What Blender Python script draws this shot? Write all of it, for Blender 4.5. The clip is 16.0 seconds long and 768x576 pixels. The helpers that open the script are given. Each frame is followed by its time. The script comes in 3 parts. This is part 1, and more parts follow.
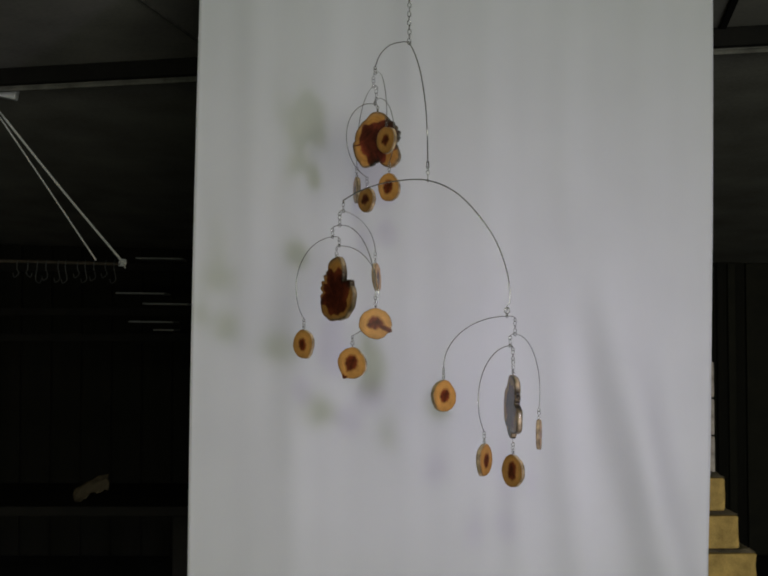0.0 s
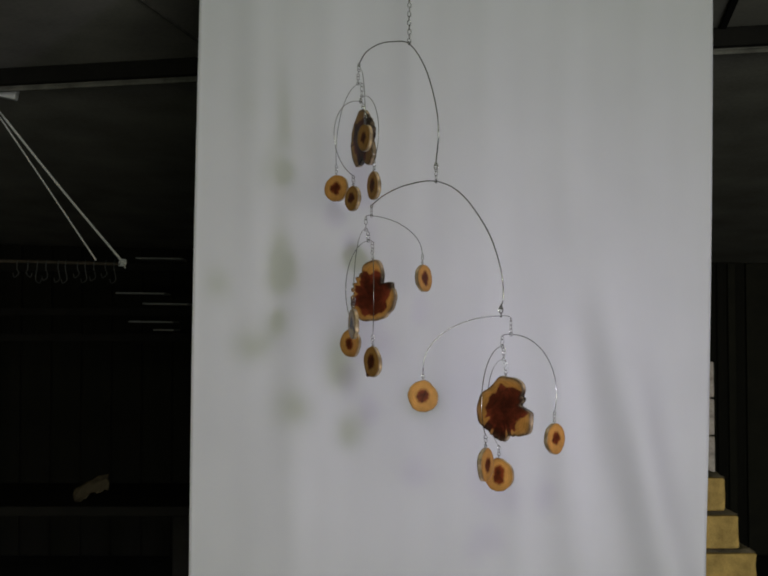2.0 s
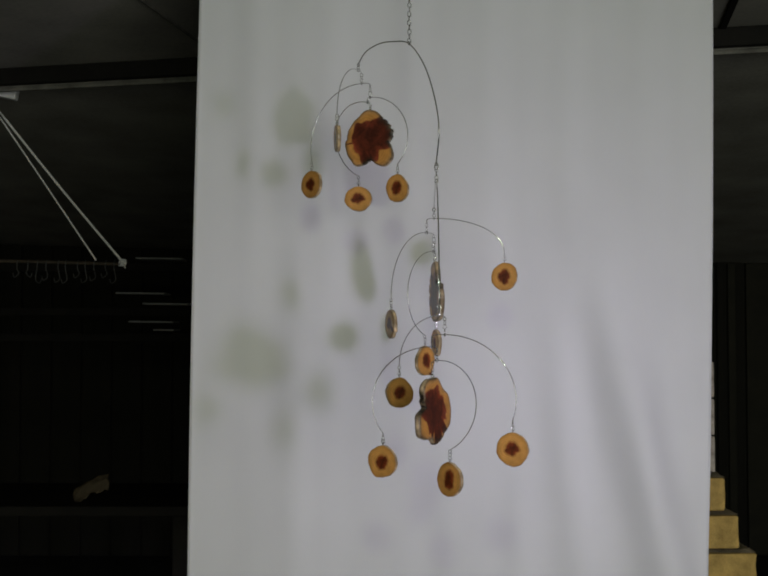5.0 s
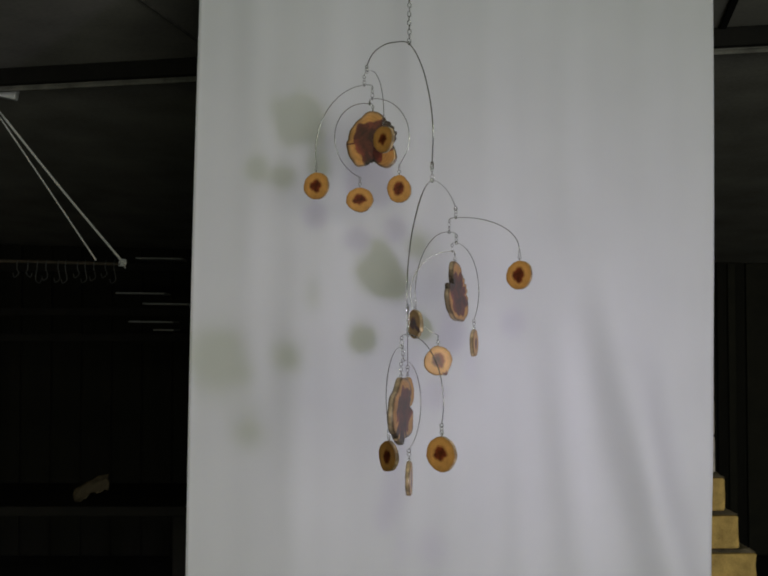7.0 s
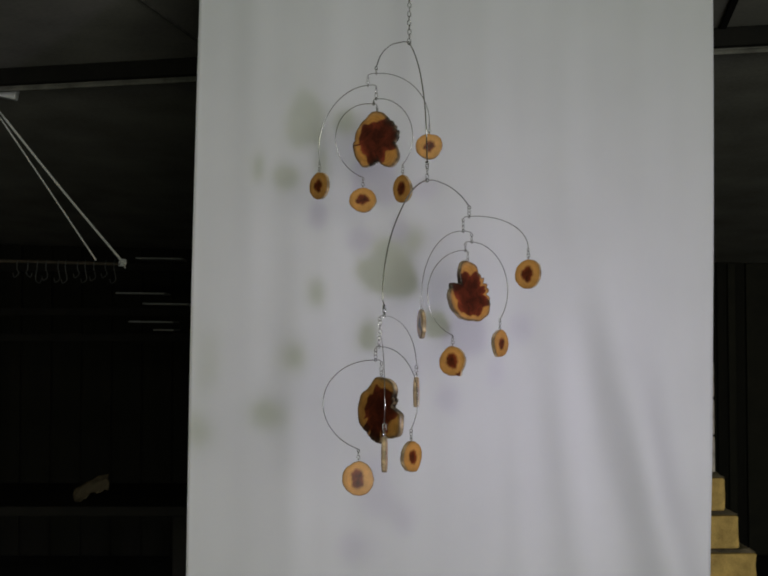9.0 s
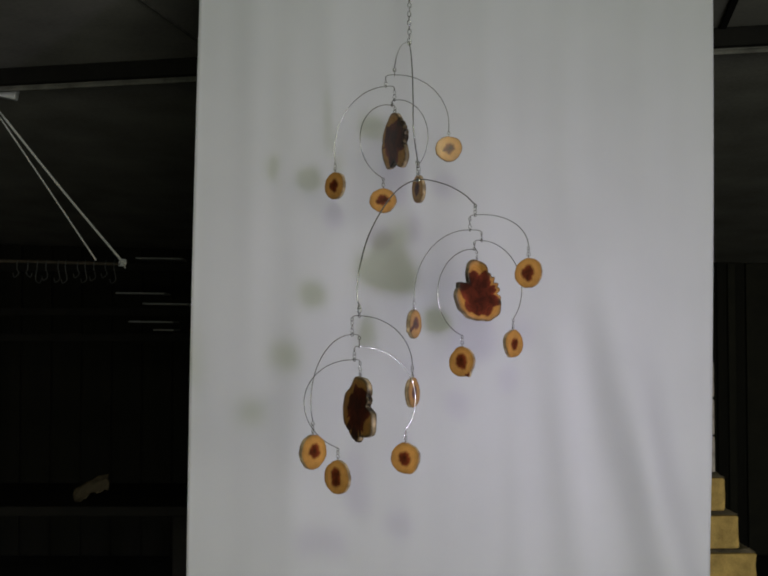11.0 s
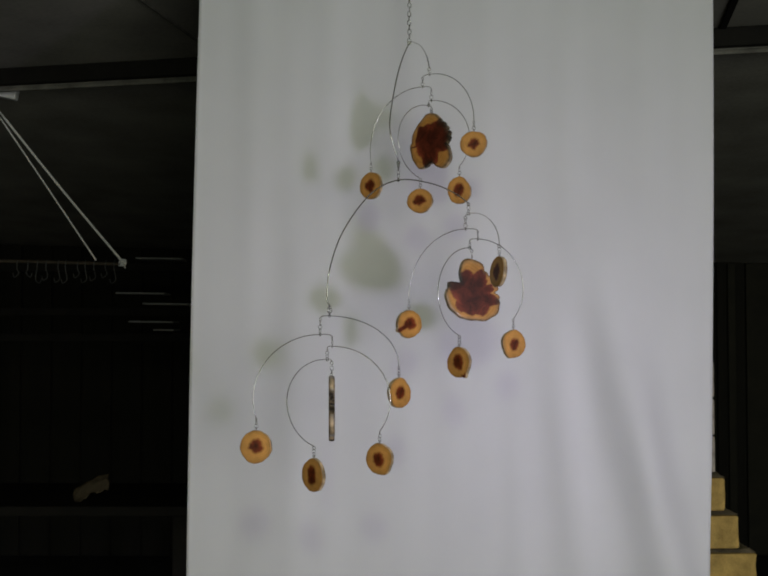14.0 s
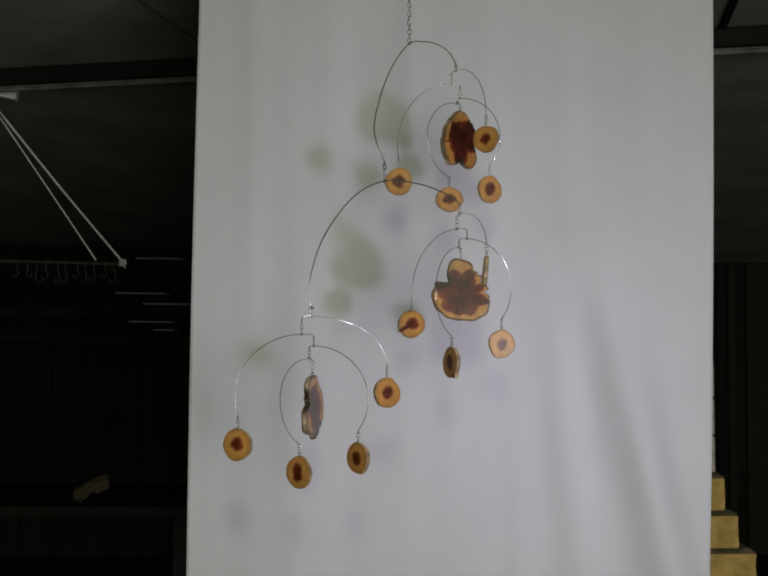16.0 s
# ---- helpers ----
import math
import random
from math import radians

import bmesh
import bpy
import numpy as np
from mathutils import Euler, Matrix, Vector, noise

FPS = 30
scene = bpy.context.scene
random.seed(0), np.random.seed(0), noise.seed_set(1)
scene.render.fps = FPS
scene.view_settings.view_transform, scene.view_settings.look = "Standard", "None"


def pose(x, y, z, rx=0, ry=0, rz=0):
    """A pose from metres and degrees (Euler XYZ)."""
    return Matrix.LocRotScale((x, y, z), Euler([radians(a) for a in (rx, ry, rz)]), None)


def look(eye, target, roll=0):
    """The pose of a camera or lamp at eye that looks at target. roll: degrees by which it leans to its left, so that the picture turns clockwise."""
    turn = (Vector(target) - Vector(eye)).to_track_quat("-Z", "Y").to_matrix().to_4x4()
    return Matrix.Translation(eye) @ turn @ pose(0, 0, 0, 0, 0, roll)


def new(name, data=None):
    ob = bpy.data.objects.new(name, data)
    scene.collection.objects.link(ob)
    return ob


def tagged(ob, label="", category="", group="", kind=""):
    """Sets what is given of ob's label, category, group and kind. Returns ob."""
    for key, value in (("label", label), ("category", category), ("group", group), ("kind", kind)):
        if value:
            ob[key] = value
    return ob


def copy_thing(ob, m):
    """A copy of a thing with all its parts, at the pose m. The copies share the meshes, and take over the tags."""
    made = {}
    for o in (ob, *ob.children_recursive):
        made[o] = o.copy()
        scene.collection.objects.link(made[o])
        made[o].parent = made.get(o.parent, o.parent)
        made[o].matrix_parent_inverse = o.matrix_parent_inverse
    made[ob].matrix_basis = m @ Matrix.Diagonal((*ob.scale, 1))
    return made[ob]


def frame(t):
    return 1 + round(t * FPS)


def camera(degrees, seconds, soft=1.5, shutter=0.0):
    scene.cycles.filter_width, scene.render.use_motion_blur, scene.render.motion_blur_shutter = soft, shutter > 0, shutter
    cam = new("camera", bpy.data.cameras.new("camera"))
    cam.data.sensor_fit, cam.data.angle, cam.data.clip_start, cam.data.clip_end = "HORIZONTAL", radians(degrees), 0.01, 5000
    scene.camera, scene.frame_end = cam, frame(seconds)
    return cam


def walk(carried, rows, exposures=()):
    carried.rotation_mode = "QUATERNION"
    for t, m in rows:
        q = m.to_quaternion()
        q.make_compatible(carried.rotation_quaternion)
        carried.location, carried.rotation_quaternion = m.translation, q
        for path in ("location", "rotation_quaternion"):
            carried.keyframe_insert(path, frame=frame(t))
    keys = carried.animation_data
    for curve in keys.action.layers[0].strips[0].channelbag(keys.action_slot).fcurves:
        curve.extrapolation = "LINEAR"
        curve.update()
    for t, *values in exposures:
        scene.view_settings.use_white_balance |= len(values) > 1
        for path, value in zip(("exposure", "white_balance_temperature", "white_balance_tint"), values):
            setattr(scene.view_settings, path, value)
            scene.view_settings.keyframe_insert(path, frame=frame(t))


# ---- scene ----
FOCAL_DEG = 37.45
EYE = (0.0, -2.3129, 1.5)
PITCH = 2.040
cam = camera(FOCAL_DEG, 16.0, soft=2.0, shutter=0.4)
STAND = pose(EYE[0], EYE[1], EYE[2], 90 + PITCH, 0, 0)
walk(cam, [(0.0, STAND), (16.0, STAND)], exposures=[(0.0, 0.0), (16.0, 0.0)])

# ---- world and lights ----
world = bpy.data.worlds.new("world")
scene.world = world
world.use_nodes = True
wn = world.node_tree.nodes
sky = wn.new("ShaderNodeTexSky")
sky.sky_type, sky.sun_disc = "NISHITA", False
sky.sun_elevation, sky.sun_rotation = radians(30), radians(165)
world.node_tree.links.new(sky.outputs[0], wn["Background"].inputs[0])
wn["Background"].inputs[1].default_value = 0.08


def area(name, at, target, w, h, power, colour, spread=180):
    data = bpy.data.lights.new(name, "AREA")
    data.shape, data.size, data.size_y, data.energy, data.color = "RECTANGLE", w, h, power, colour
    data.spread = radians(spread)
    ob = new(name, data)
    ob.matrix_world = look(at, target)
    return ob


# a lamp beside the camera, one over it, and an added broad fill behind
area("side_lamp", (1.353, -2.279, 1.103), (0.25, 0.45, 1.38), 0.17, 0.19, 1.5, (0.75, 0.67, 1.0), 48)
area("overhead_lamp", (0.06, -2.707, 2.25), (0.15, 0.3, 1.4), 0.12, 0.12, 6.9, (0.87, 1.0, 0.67))
area("fill_light", (1.5, -5.15, 1.03), (0.2, 0.3, 1.0), 2.9, 2.0, 73.5, (0.95, 1.0, 0.935))


# ---- materials ----
def material(name, colour, rough=0.6, metal=0.0, vary=0.25, scale=12.0, bump=0.1, fine=120.0, stretch=(1, 1, 1), coat=0.0):
    m = bpy.data.materials.new(name)
    m.use_nodes = True
    nt = m.node_tree
    b = nt.nodes["Principled BSDF"]
    b.inputs["Roughness"].default_value, b.inputs["Metallic"].default_value = rough, metal
    b.inputs["Coat Weight"].default_value = coat
    if not metal:
        b.inputs["Specular IOR Level"].default_value = 0.25
    tc = nt.nodes.new("ShaderNodeTexCoord")
    mp = nt.nodes.new("ShaderNodeMapping")
    mp.inputs["Scale"].default_value = stretch
    nt.links.new(tc.outputs["Object"], mp.inputs[0])
    n1, n2 = nt.nodes.new("ShaderNodeTexNoise"), nt.nodes.new("ShaderNodeTexNoise")
    for n, sc in ((n1, scale), (n2, fine)):
        n.inputs["Scale"].default_value, n.inputs["Detail"].default_value = sc, 5
        nt.links.new(mp.outputs[0], n.inputs["Vector"])
    mixn = nt.nodes.new("ShaderNodeMath")
    mixn.operation = "MULTIPLY_ADD"
    mixn.inputs[1].default_value = 0.4
    nt.links.new(n2.outputs[0], mixn.inputs[0])
    nt.links.new(n1.outputs[0], mixn.inputs[2])
    ramp = nt.nodes.new("ShaderNodeValToRGB")
    lo, hi = [c * (1 - vary) for c in colour], [min(1, c * (1 + vary)) for c in colour]
    ramp.color_ramp.elements[0].position, ramp.color_ramp.elements[1].position = 0.45, 0.95
    ramp.color_ramp.elements[0].color, ramp.color_ramp.elements[1].color = (*lo, 1), (*hi, 1)
    nt.links.new(mixn.outputs[0], ramp.inputs[0])
    nt.links.new(ramp.outputs[0], b.inputs["Base Color"])
    bp = nt.nodes.new("ShaderNodeBump")
    bp.inputs["Strength"].default_value, bp.inputs["Distance"].default_value = bump, 0.002
    nt.links.new(mixn.outputs[0], bp.inputs["Height"])
    nt.links.new(bp.outputs[0], b.inputs["Normal"])
    return m


def slice_material(name, sap, heart, rind, grain, soft):
    """Lacquered juniper: pale sapwood, red-brown heartwood with rings, dark bark; zones come from the mesh."""
    m = bpy.data.materials.new(name)
    m.use_nodes = True
    nt = m.node_tree
    L = nt.links.new
    b = nt.nodes["Principled BSDF"]
    tc = nt.nodes.new("ShaderNodeTexCoord")
    at = nt.nodes.new("ShaderNodeAttribute")
    at.attribute_name = "zone"
    sep = nt.nodes.new("ShaderNodeSeparateColor")
    L(at.outputs["Color"], sep.inputs[0])
    noi = nt.nodes.new("ShaderNodeTexNoise")
    noi.inputs["Scale"].default_value, noi.inputs["Detail"].default_value = 110, 4
    L(tc.outputs["Object"], noi.inputs["Vector"])
    add = nt.nodes.new("ShaderNodeMath")
    add.operation = "MULTIPLY_ADD"
    add.inputs[1].default_value = grain
    L(noi.outputs[0], add.inputs[0])
    L(sep.outputs[0], add.inputs[2])
    edge = nt.nodes.new("ShaderNodeValToRGB")
    edge.color_ramp.elements[0].position, edge.color_ramp.elements[1].position = 0.615 - soft, 0.615 + soft
    L(add.outputs[0], edge.inputs[0])
    # growth rings follow the heart's outline
    rings = nt.nodes.new("ShaderNodeMath")
    rings.operation = "MULTIPLY_ADD"
    rings.inputs[1].default_value = 0.05
    L(noi.outputs[0], rings.inputs[0])
    L(sep.outputs[2], rings.inputs[2])
    wave = nt.nodes.new("ShaderNodeMath")
    wave.operation = "SINE"
    mul = nt.nodes.new("ShaderNodeMath")
    mul.operation = "MULTIPLY"
    mul.inputs[1].default_value = 95.0
    L(rings.outputs[0], mul.inputs[0])
    L(mul.outputs[0], wave.inputs[0])
    sapr, hear = nt.nodes.new("ShaderNodeMixRGB"), nt.nodes.new("ShaderNodeMixRGB")
    rm = nt.nodes.new("ShaderNodeMapRange")
    rm.inputs["From Min"].default_value, rm.inputs["From Max"].default_value = -1, 1
    L(wave.outputs[0], rm.inputs[0])
    for mx, c, v in ((sapr, sap, 0.07), (hear, heart, 0.07)):
        mx.inputs[1].default_value = (*[x * (1 - v) for x in c], 1)
        mx.inputs[2].default_value = (*[x * (1 + v) for x in c], 1)
        L(rm.outputs[0], mx.inputs[0])
    deep = nt.nodes.new("ShaderNodeMapRange")
    deep.inputs["From Min"].default_value, deep.inputs["From Max"].default_value = 0.62, 1.12
    deep.inputs["To Min"].default_value, deep.inputs["To Max"].default_value = 1.65, 0.78
    L(add.outputs[0], deep.inputs[0])
    tone = nt.nodes.new("ShaderNodeVectorMath")
    tone.operation = "SCALE"
    L(hear.outputs[0], tone.inputs[0])
    streak = nt.nodes.new("ShaderNodeTexNoise")
    streak.inputs["Scale"].default_value, streak.inputs["Detail"].default_value, streak.inputs["Distortion"].default_value = 44, 5, 1.0
    L(tc.outputs["Object"], streak.inputs["Vector"])
    sr = nt.nodes.new("ShaderNodeMapRange")
    sr.inputs["From Min"].default_value, sr.inputs["From Max"].default_value = 0.36, 0.64
    sr.inputs["To Min"].default_value, sr.inputs["To Max"].default_value = 0.58, 1.28
    L(streak.outputs[0], sr.inputs[0])
    both = nt.nodes.new("ShaderNodeMath")
    both.operation = "MULTIPLY"
    L(deep.outputs[0], both.inputs[0])
    L(sr.outputs[0], both.inputs[1])
    L(both.outputs[0], tone.inputs["Scale"])
    body = nt.nodes.new("ShaderNodeMixRGB")
    L(edge.outputs[0], body.inputs[0])
    L(sapr.outputs[0], body.inputs[1])
    L(tone.outputs[0], body.inputs[2])
    blot = nt.nodes.new("ShaderNodeTexNoise")
    blot.inputs["Scale"].default_value, blot.inputs["Detail"].default_value = 45, 3
    L(tc.outputs["Object"], blot.inputs["Vector"])
    blr = nt.nodes.new("ShaderNodeMapRange")
    blr.inputs["To Min"].default_value, blr.inputs["To Max"].default_value = 0.52, 1.45
    L(blot.outputs[0], blr.inputs[0])
    patch = nt.nodes.new("ShaderNodeVectorMath")
    patch.operation = "SCALE"
    L(body.outputs[0], patch.inputs[0])
    L(blr.outputs[0], patch.inputs["Scale"])
    # dark bark that has grown into the heart's edge, broken by grain
    fib = nt.nodes.new("ShaderNodeMapRange")
    fib.inputs["From Min"].default_value, fib.inputs["From Max"].default_value = 0.38, 0.58
    fib.inputs["To Min"].default_value, fib.inputs["To Max"].default_value = 1.0, 0.66
    L(noi.outputs[0], fib.inputs[0])
    ingrown = nt.nodes.new("ShaderNodeMath")
    ingrown.operation = "MULTIPLY"
    L(at.outputs["Alpha"], ingrown.inputs[0])
    L(fib.outputs[0], ingrown.inputs[1])
    black = nt.nodes.new("ShaderNodeMixRGB")
    black.inputs[2].default_value = (0.012, 0.007, 0.005, 1)
    L(ingrown.outputs[0], black.inputs[0])
    bark = nt.nodes.new("ShaderNodeMixRGB")
    worn = nt.nodes.new("ShaderNodeMixRGB")
    worn.inputs[1].default_value = (*[0.5 * c for c in rind], 1)
    worn.inputs[2].default_value = (*[1.3 * c for c in rind], 1)
    wr = nt.nodes.new("ShaderNodeMapRange")
    wr.inputs["From Min"].default_value, wr.inputs["From Max"].default_value = 0.40, 0.60
    L(blot.outputs[0], wr.inputs[0])
    L(wr.outputs[0], worn.inputs[0])
    L(worn.outputs[0], bark.inputs[2])
    L(sep.outputs[1], bark.inputs[0])
    L(patch.outputs[0], bark.inputs[1])
    L(bark.outputs[0], black.inputs[1])
    L(black.outputs[0], b.inputs["Base Color"])
    b.inputs["Roughness"].default_value = 0.45
    b.inputs["Coat Weight"].default_value, b.inputs["Coat Roughness"].default_value = 0.45, 0.15
    b.inputs["Specular IOR Level"].default_value = 0.25
    bp = nt.nodes.new("ShaderNodeBump")
    bp.inputs["Strength"].default_value, bp.inputs["Distance"].default_value = 0.12, 0.001
    L(noi.outputs[0], bp.inputs["Height"])
    L(bp.outputs[0], b.inputs["Normal"])
    return m


SMALL_WOOD = slice_material("small_slice_wood", (0.60, 0.295, 0.075), (0.120, 0.024, 0.007), (0.60, 0.44, 0.25), 0.26, 0.15)
BIG_WOOD = slice_material("big_slice_wood", (0.56, 0.262, 0.060), (0.122, 0.024, 0.010), (0.50, 0.37, 0.23), 0.22, 0.05)
STEEL = material("steel_wire", (0.58, 0.58, 0.565), 0.14, 1.0, 0.12, 60)
CLOTH = material("cotton_sheet", (0.74, 0.745, 0.76), 0.9, 0, 0.03, 4, 0.15, 900)
# darker copy of the ceiling panel, with the shade beyond the beam in its colour
SHADED_PANEL = material("shaded_ceiling_panel", (0.28, 0.27, 0.23), 0.8, 0, 0.3, 3, 0.2, 60)
PANEL = material("ceiling_panel", (0.38, 0.365, 0.31), 0.8, 0, 0.3, 3, 0.2, 60)
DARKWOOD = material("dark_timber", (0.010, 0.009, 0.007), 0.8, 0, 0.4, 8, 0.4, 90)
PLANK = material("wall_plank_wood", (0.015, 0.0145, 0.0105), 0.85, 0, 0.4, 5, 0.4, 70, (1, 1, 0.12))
FLOOR = material("concrete", (0.05, 0.05, 0.047), 0.85, 0, 0.25, 2, 0.3, 40)
PALE_EDGE = material("pale_batten_paint", (0.17, 0.163, 0.14), 0.7, 0, 0.4, 14, 0.2)
CORD = material("white_cord", (0.88, 0.87, 0.84), 0.8, 0, 0.1, 200, 0.3, 900)
YELLOW = material("yellow_foam_block", (0.42, 0.285, 0.085), 0.85, 0, 0.34, 30, 0.5, 190)
DUST = material("dusty_top", (0.28, 0.23, 0.15), 0.95, 0, 0.35, 40, 0.5, 200)
CARD = material("brown_card", (0.10, 0.078, 0.048), 0.8, 0, 0.25, 20)
BOARD = material("sawn_white_board", (0.28, 0.28, 0.27), 0.7, 0, 0.2, 14)
WORN = material("worn_pale_block", (0.38, 0.34, 0.29), 0.8, 0, 0.4, 30)
ROD = material("dull_brown_rod", (0.05, 0.04, 0.028), 0.7, 0, 0.3, 30)
OLIVE = material("olive_door_paint", (0.022, 0.021, 0.013), 0.7, 0, 0.3, 6)
GREY_METAL = material("dull_metal", (0.085, 0.085, 0.082), 0.5, 0.8, 0.2, 30)
WHITE = material("white_paint", (0.75, 0.75, 0.73), 0.6, 0, 0.06, 8)


# ---- mesh helpers ----
def mesh_part(name, verts, faces, mat, parent=None, label="", smooth=True):
    me = bpy.data.meshes.new(name)
    me.from_pydata([tuple(v) for v in verts], [], faces)
    me.validate()
    if smooth:
        me.polygons.foreach_set("use_smooth", [True] * len(me.polygons))
    me.materials.append(mat)
    ob = new(name, me)
    ob.parent = parent
    if label:
        ob["label"] = label
    return ob


def part(name, bm, mat, parent=None, label="", smooth=False):
    me = bpy.data.meshes.new(name)
    bmesh.ops.recalc_face_normals(bm, faces=bm.faces)
    bm.to_mesh(me)
    bm.free()
    if smooth:
        me.polygons.foreach_set("use_smooth", [True] * len(me.polygons))
    me.materials.append(mat)
    ob = new(name, me)
    ob.parent = parent
    if label:
        ob["label"] = label
    return ob


def box(bm, x0, x1, y0, y1, z0, z1, bevel=0.0, m=None):
    r = bmesh.ops.create_cube(bm, size=1)
    vs = r["verts"]
    bmesh.ops.transform(bm, verts=vs, matrix=Matrix.Translation(((x0 + x1) / 2, (y0 + y1) / 2, (z0 + z1) / 2)) @ Matrix.Diagonal((x1 - x0, y1 - y0, z1 - z0, 1)))
    if bevel:
        es = list({e for v in vs for e in v.link_edges})
        r2 = bmesh.ops.bevel(bm, geom=es, offset=bevel, segments=2, affect="EDGES", profile=0.5)
        vs = list({v for f in r2["faces"] for v in f.verts} | {v for v in vs if v.is_valid})
    if m is not None:
        bmesh.ops.transform(bm, verts=vs, matrix=m)
    return bm


def spline(points, n):
    """Catmull-Rom through the points, n steps a span."""
    p = [Vector(q) for q in points]
    p = [2 * p[0] - p[1]] + p + [2 * p[-1] - p[-2]]
    out = []
    for i in range(1, len(p) - 2):
        for k in range(n):
            t = k / n
            a, b, c, d = p[i - 1], p[i], p[i + 1], p[i + 2]
            out.append(0.5 * (2 * b + (c - a) * t + (2 * a - 5 * b + 4 * c - d) * t * t + (3 * b - a - 3 * c + d) * t ** 3))
    out.append(p[-2])
    return out


def tube(verts, faces, path, r, seg=7, closed=False):
    """Adds a round wire along the path."""
    base, n = len(verts), len(path)
    for i, c in enumerate(path):
        a, b = path[(i - 1) % n if closed else max(i - 1, 0)], path[(i + 1) % n if closed else min(i + 1, n - 1)]
        d = (b - a).normalized()
        side = d.cross(Vector((0, 1, 0)) if abs(d.y) < 0.9 else Vector((1, 0, 0))).normalized()
        up = side.cross(d)
        for k in range(seg):
            w = 2 * math.pi * k / seg
            verts.append(c + r * (math.cos(w) * side + math.sin(w) * up))
    for i in range(n if closed else n - 1):
        for k in range(seg):
            p, q = base + i * seg, base + (i + 1) % n * seg
            faces.append((p + k, p + (k + 1) % seg, q + (k + 1) % seg, q + k))
    if not closed:
        faces.append(tuple(base + k for k in range(seg))[::-1])
        faces.append(tuple(base + (n - 1) * seg + k for k in range(seg)))


def ring_path(cx, cz, rx, rz, n=14, flat=True):
    """An oval loop round (cx, 0, cz), in the xz plane or in the yz plane."""
    out = []
    for k in range(n):
        w = 2 * math.pi * k / n
        out.append(Vector((cx + rx * math.cos(w), 0, cz + rz * math.sin(w))) if flat else Vector((cx, rx * math.cos(w), cz + rz * math.sin(w))))
    return out


# ---- plan of the mobile ----
HOOK = (0.052, 0.0, 2.0854)
ARM_A = (0.1449, 0.0720)
ARM_B = (0.1726, 0.1567)
Z_B = 1.7949
GROUP_1 = [(0.1188, 0.0191, 2.0530, 1.8870), (0.1158, 0.0194, 2.0282, 1.8141), (0.0633, 0.0060, 1.9971, 1.7980), (0.0269, 0.0086, 1.9866, 1.7750)]
TOP_1 = 1.9741
GROUP_2 = [(0.1512, 0.0161, 1.7368, 1.6099), (0.1258, 0.0267, 1.7066, 1.5087), (0.0810, 0.0182, 1.6851, 1.4675), (0.0313, 0.0060, 1.6662, 1.4311)]
TOP_2 = 1.6460
GROUP_3 = [(0.1534, 0.0198, 1.5236, 1.3734), (0.1265, 0.0247, 1.4884, 1.2815), (0.0913, 0.0095, 1.4660, 1.2533), (0.0407, 0.0138, 1.4410, 1.2179)]
TOP_3 = 1.4126

# turns of the wires and slices, in degrees, at these times
TIMES = [0, 0.5, 1, 1.5, 2, 2.5, 3, 3.5, 4, 6.5, 7, 7.5, 8, 8.5, 9, 11.5, 12, 12.5, 13, 13.5, 14, 14.5, 15, 15.5, 16]
TURNS, FACES = {}, {}
TURNS["A"] = [119.4, 121.2, 127.9, 132.9, 136.8, 142.8, 147.8, 146.4, 143.5, 129.8, 128, 126.5, 124.9, 121.6, 118.3, 97.7, 94.2, 90.1, 85, 78.8, 71.1, 63.1, 56.6, 50.7, 45]
TURNS["B"] = [169, 164.4, 157, 148.9, 139.2, 131, 120.9, 111.4, 102.6, 74.9, 70.6, 66.6, 63.2, 60, 56.9, 41.5, 39.6, 37.6, 35.4, 34.2, 32.2, 30.2, 29, 27.4, 25.9]
TURNS["g1a"] = [282, 283.9, 284.1, 281.2, 277.2, 269.7, 262.2, 256.3, 250.5, 274.1, 288.1, 298.4, 312.9, 328.2, 342.6, 347.6, 342.7, 334.4, 327.8, 322, 319.5, 319.7, 316.6, 306.8, 297.6]
TURNS["g1b"] = [109.5, 109.9, 110.8, 113, 116.2, 117.4, 123.1, 134.2, 146.4, 162.1, 156.7, 156.7, 157.4, 156.7, 158.2, 164.4, 162.2, 161.4, 161.2, 161.7, 167.4, 174.5, 178.8, 182.8, 188.5]
TURNS["g1d"] = [295.9, 295.8, 297.9, 294.7, 294.9, 303.9, 311.3, 317.7, 330.6, 333.6, 336.1, 334.8, 330.3, 332.1, 334.3, 327.8, 334.9, 336.8, 339.8, 342.3, 340.2, 339, 343, 345.4, 346.7]
TURNS["g1c"] = [230.8, 230.4, 232.4, 233, 235.5, 240.3, 238.3, 234.3, 232.3, 218.5, 219.3, 217.9, 214.8, 214.1, 211.8, 228.8, 234.1, 233.5, 236.6, 234.2, 224.3, 217, 216.7, 220, 224]
TURNS["g2a"] = [65.2, 61.8, 56.8, 50.8, 43.1, 35, 27.2, 16.2, 6.1, -29.8, -33.5, -34.2, -36, -39.5, -42.1, -54.1, -58.9, -64.2, -67.2, -69.3, -71.1, -72.9, -73.3, -73.7, -73.8]
TURNS["g2b"] = [305.1, 292.2, 277.9, 266.9, 259.8, 252.5, 247.1, 242.5, 238.5, 230.1, 232.6, 231.8, 229.8, 226.1, 223.2, 192.8, 186.7, 180.1, 172.7, 165.7, 158.4, 153.8, 148.2, 143.9, 137.6]
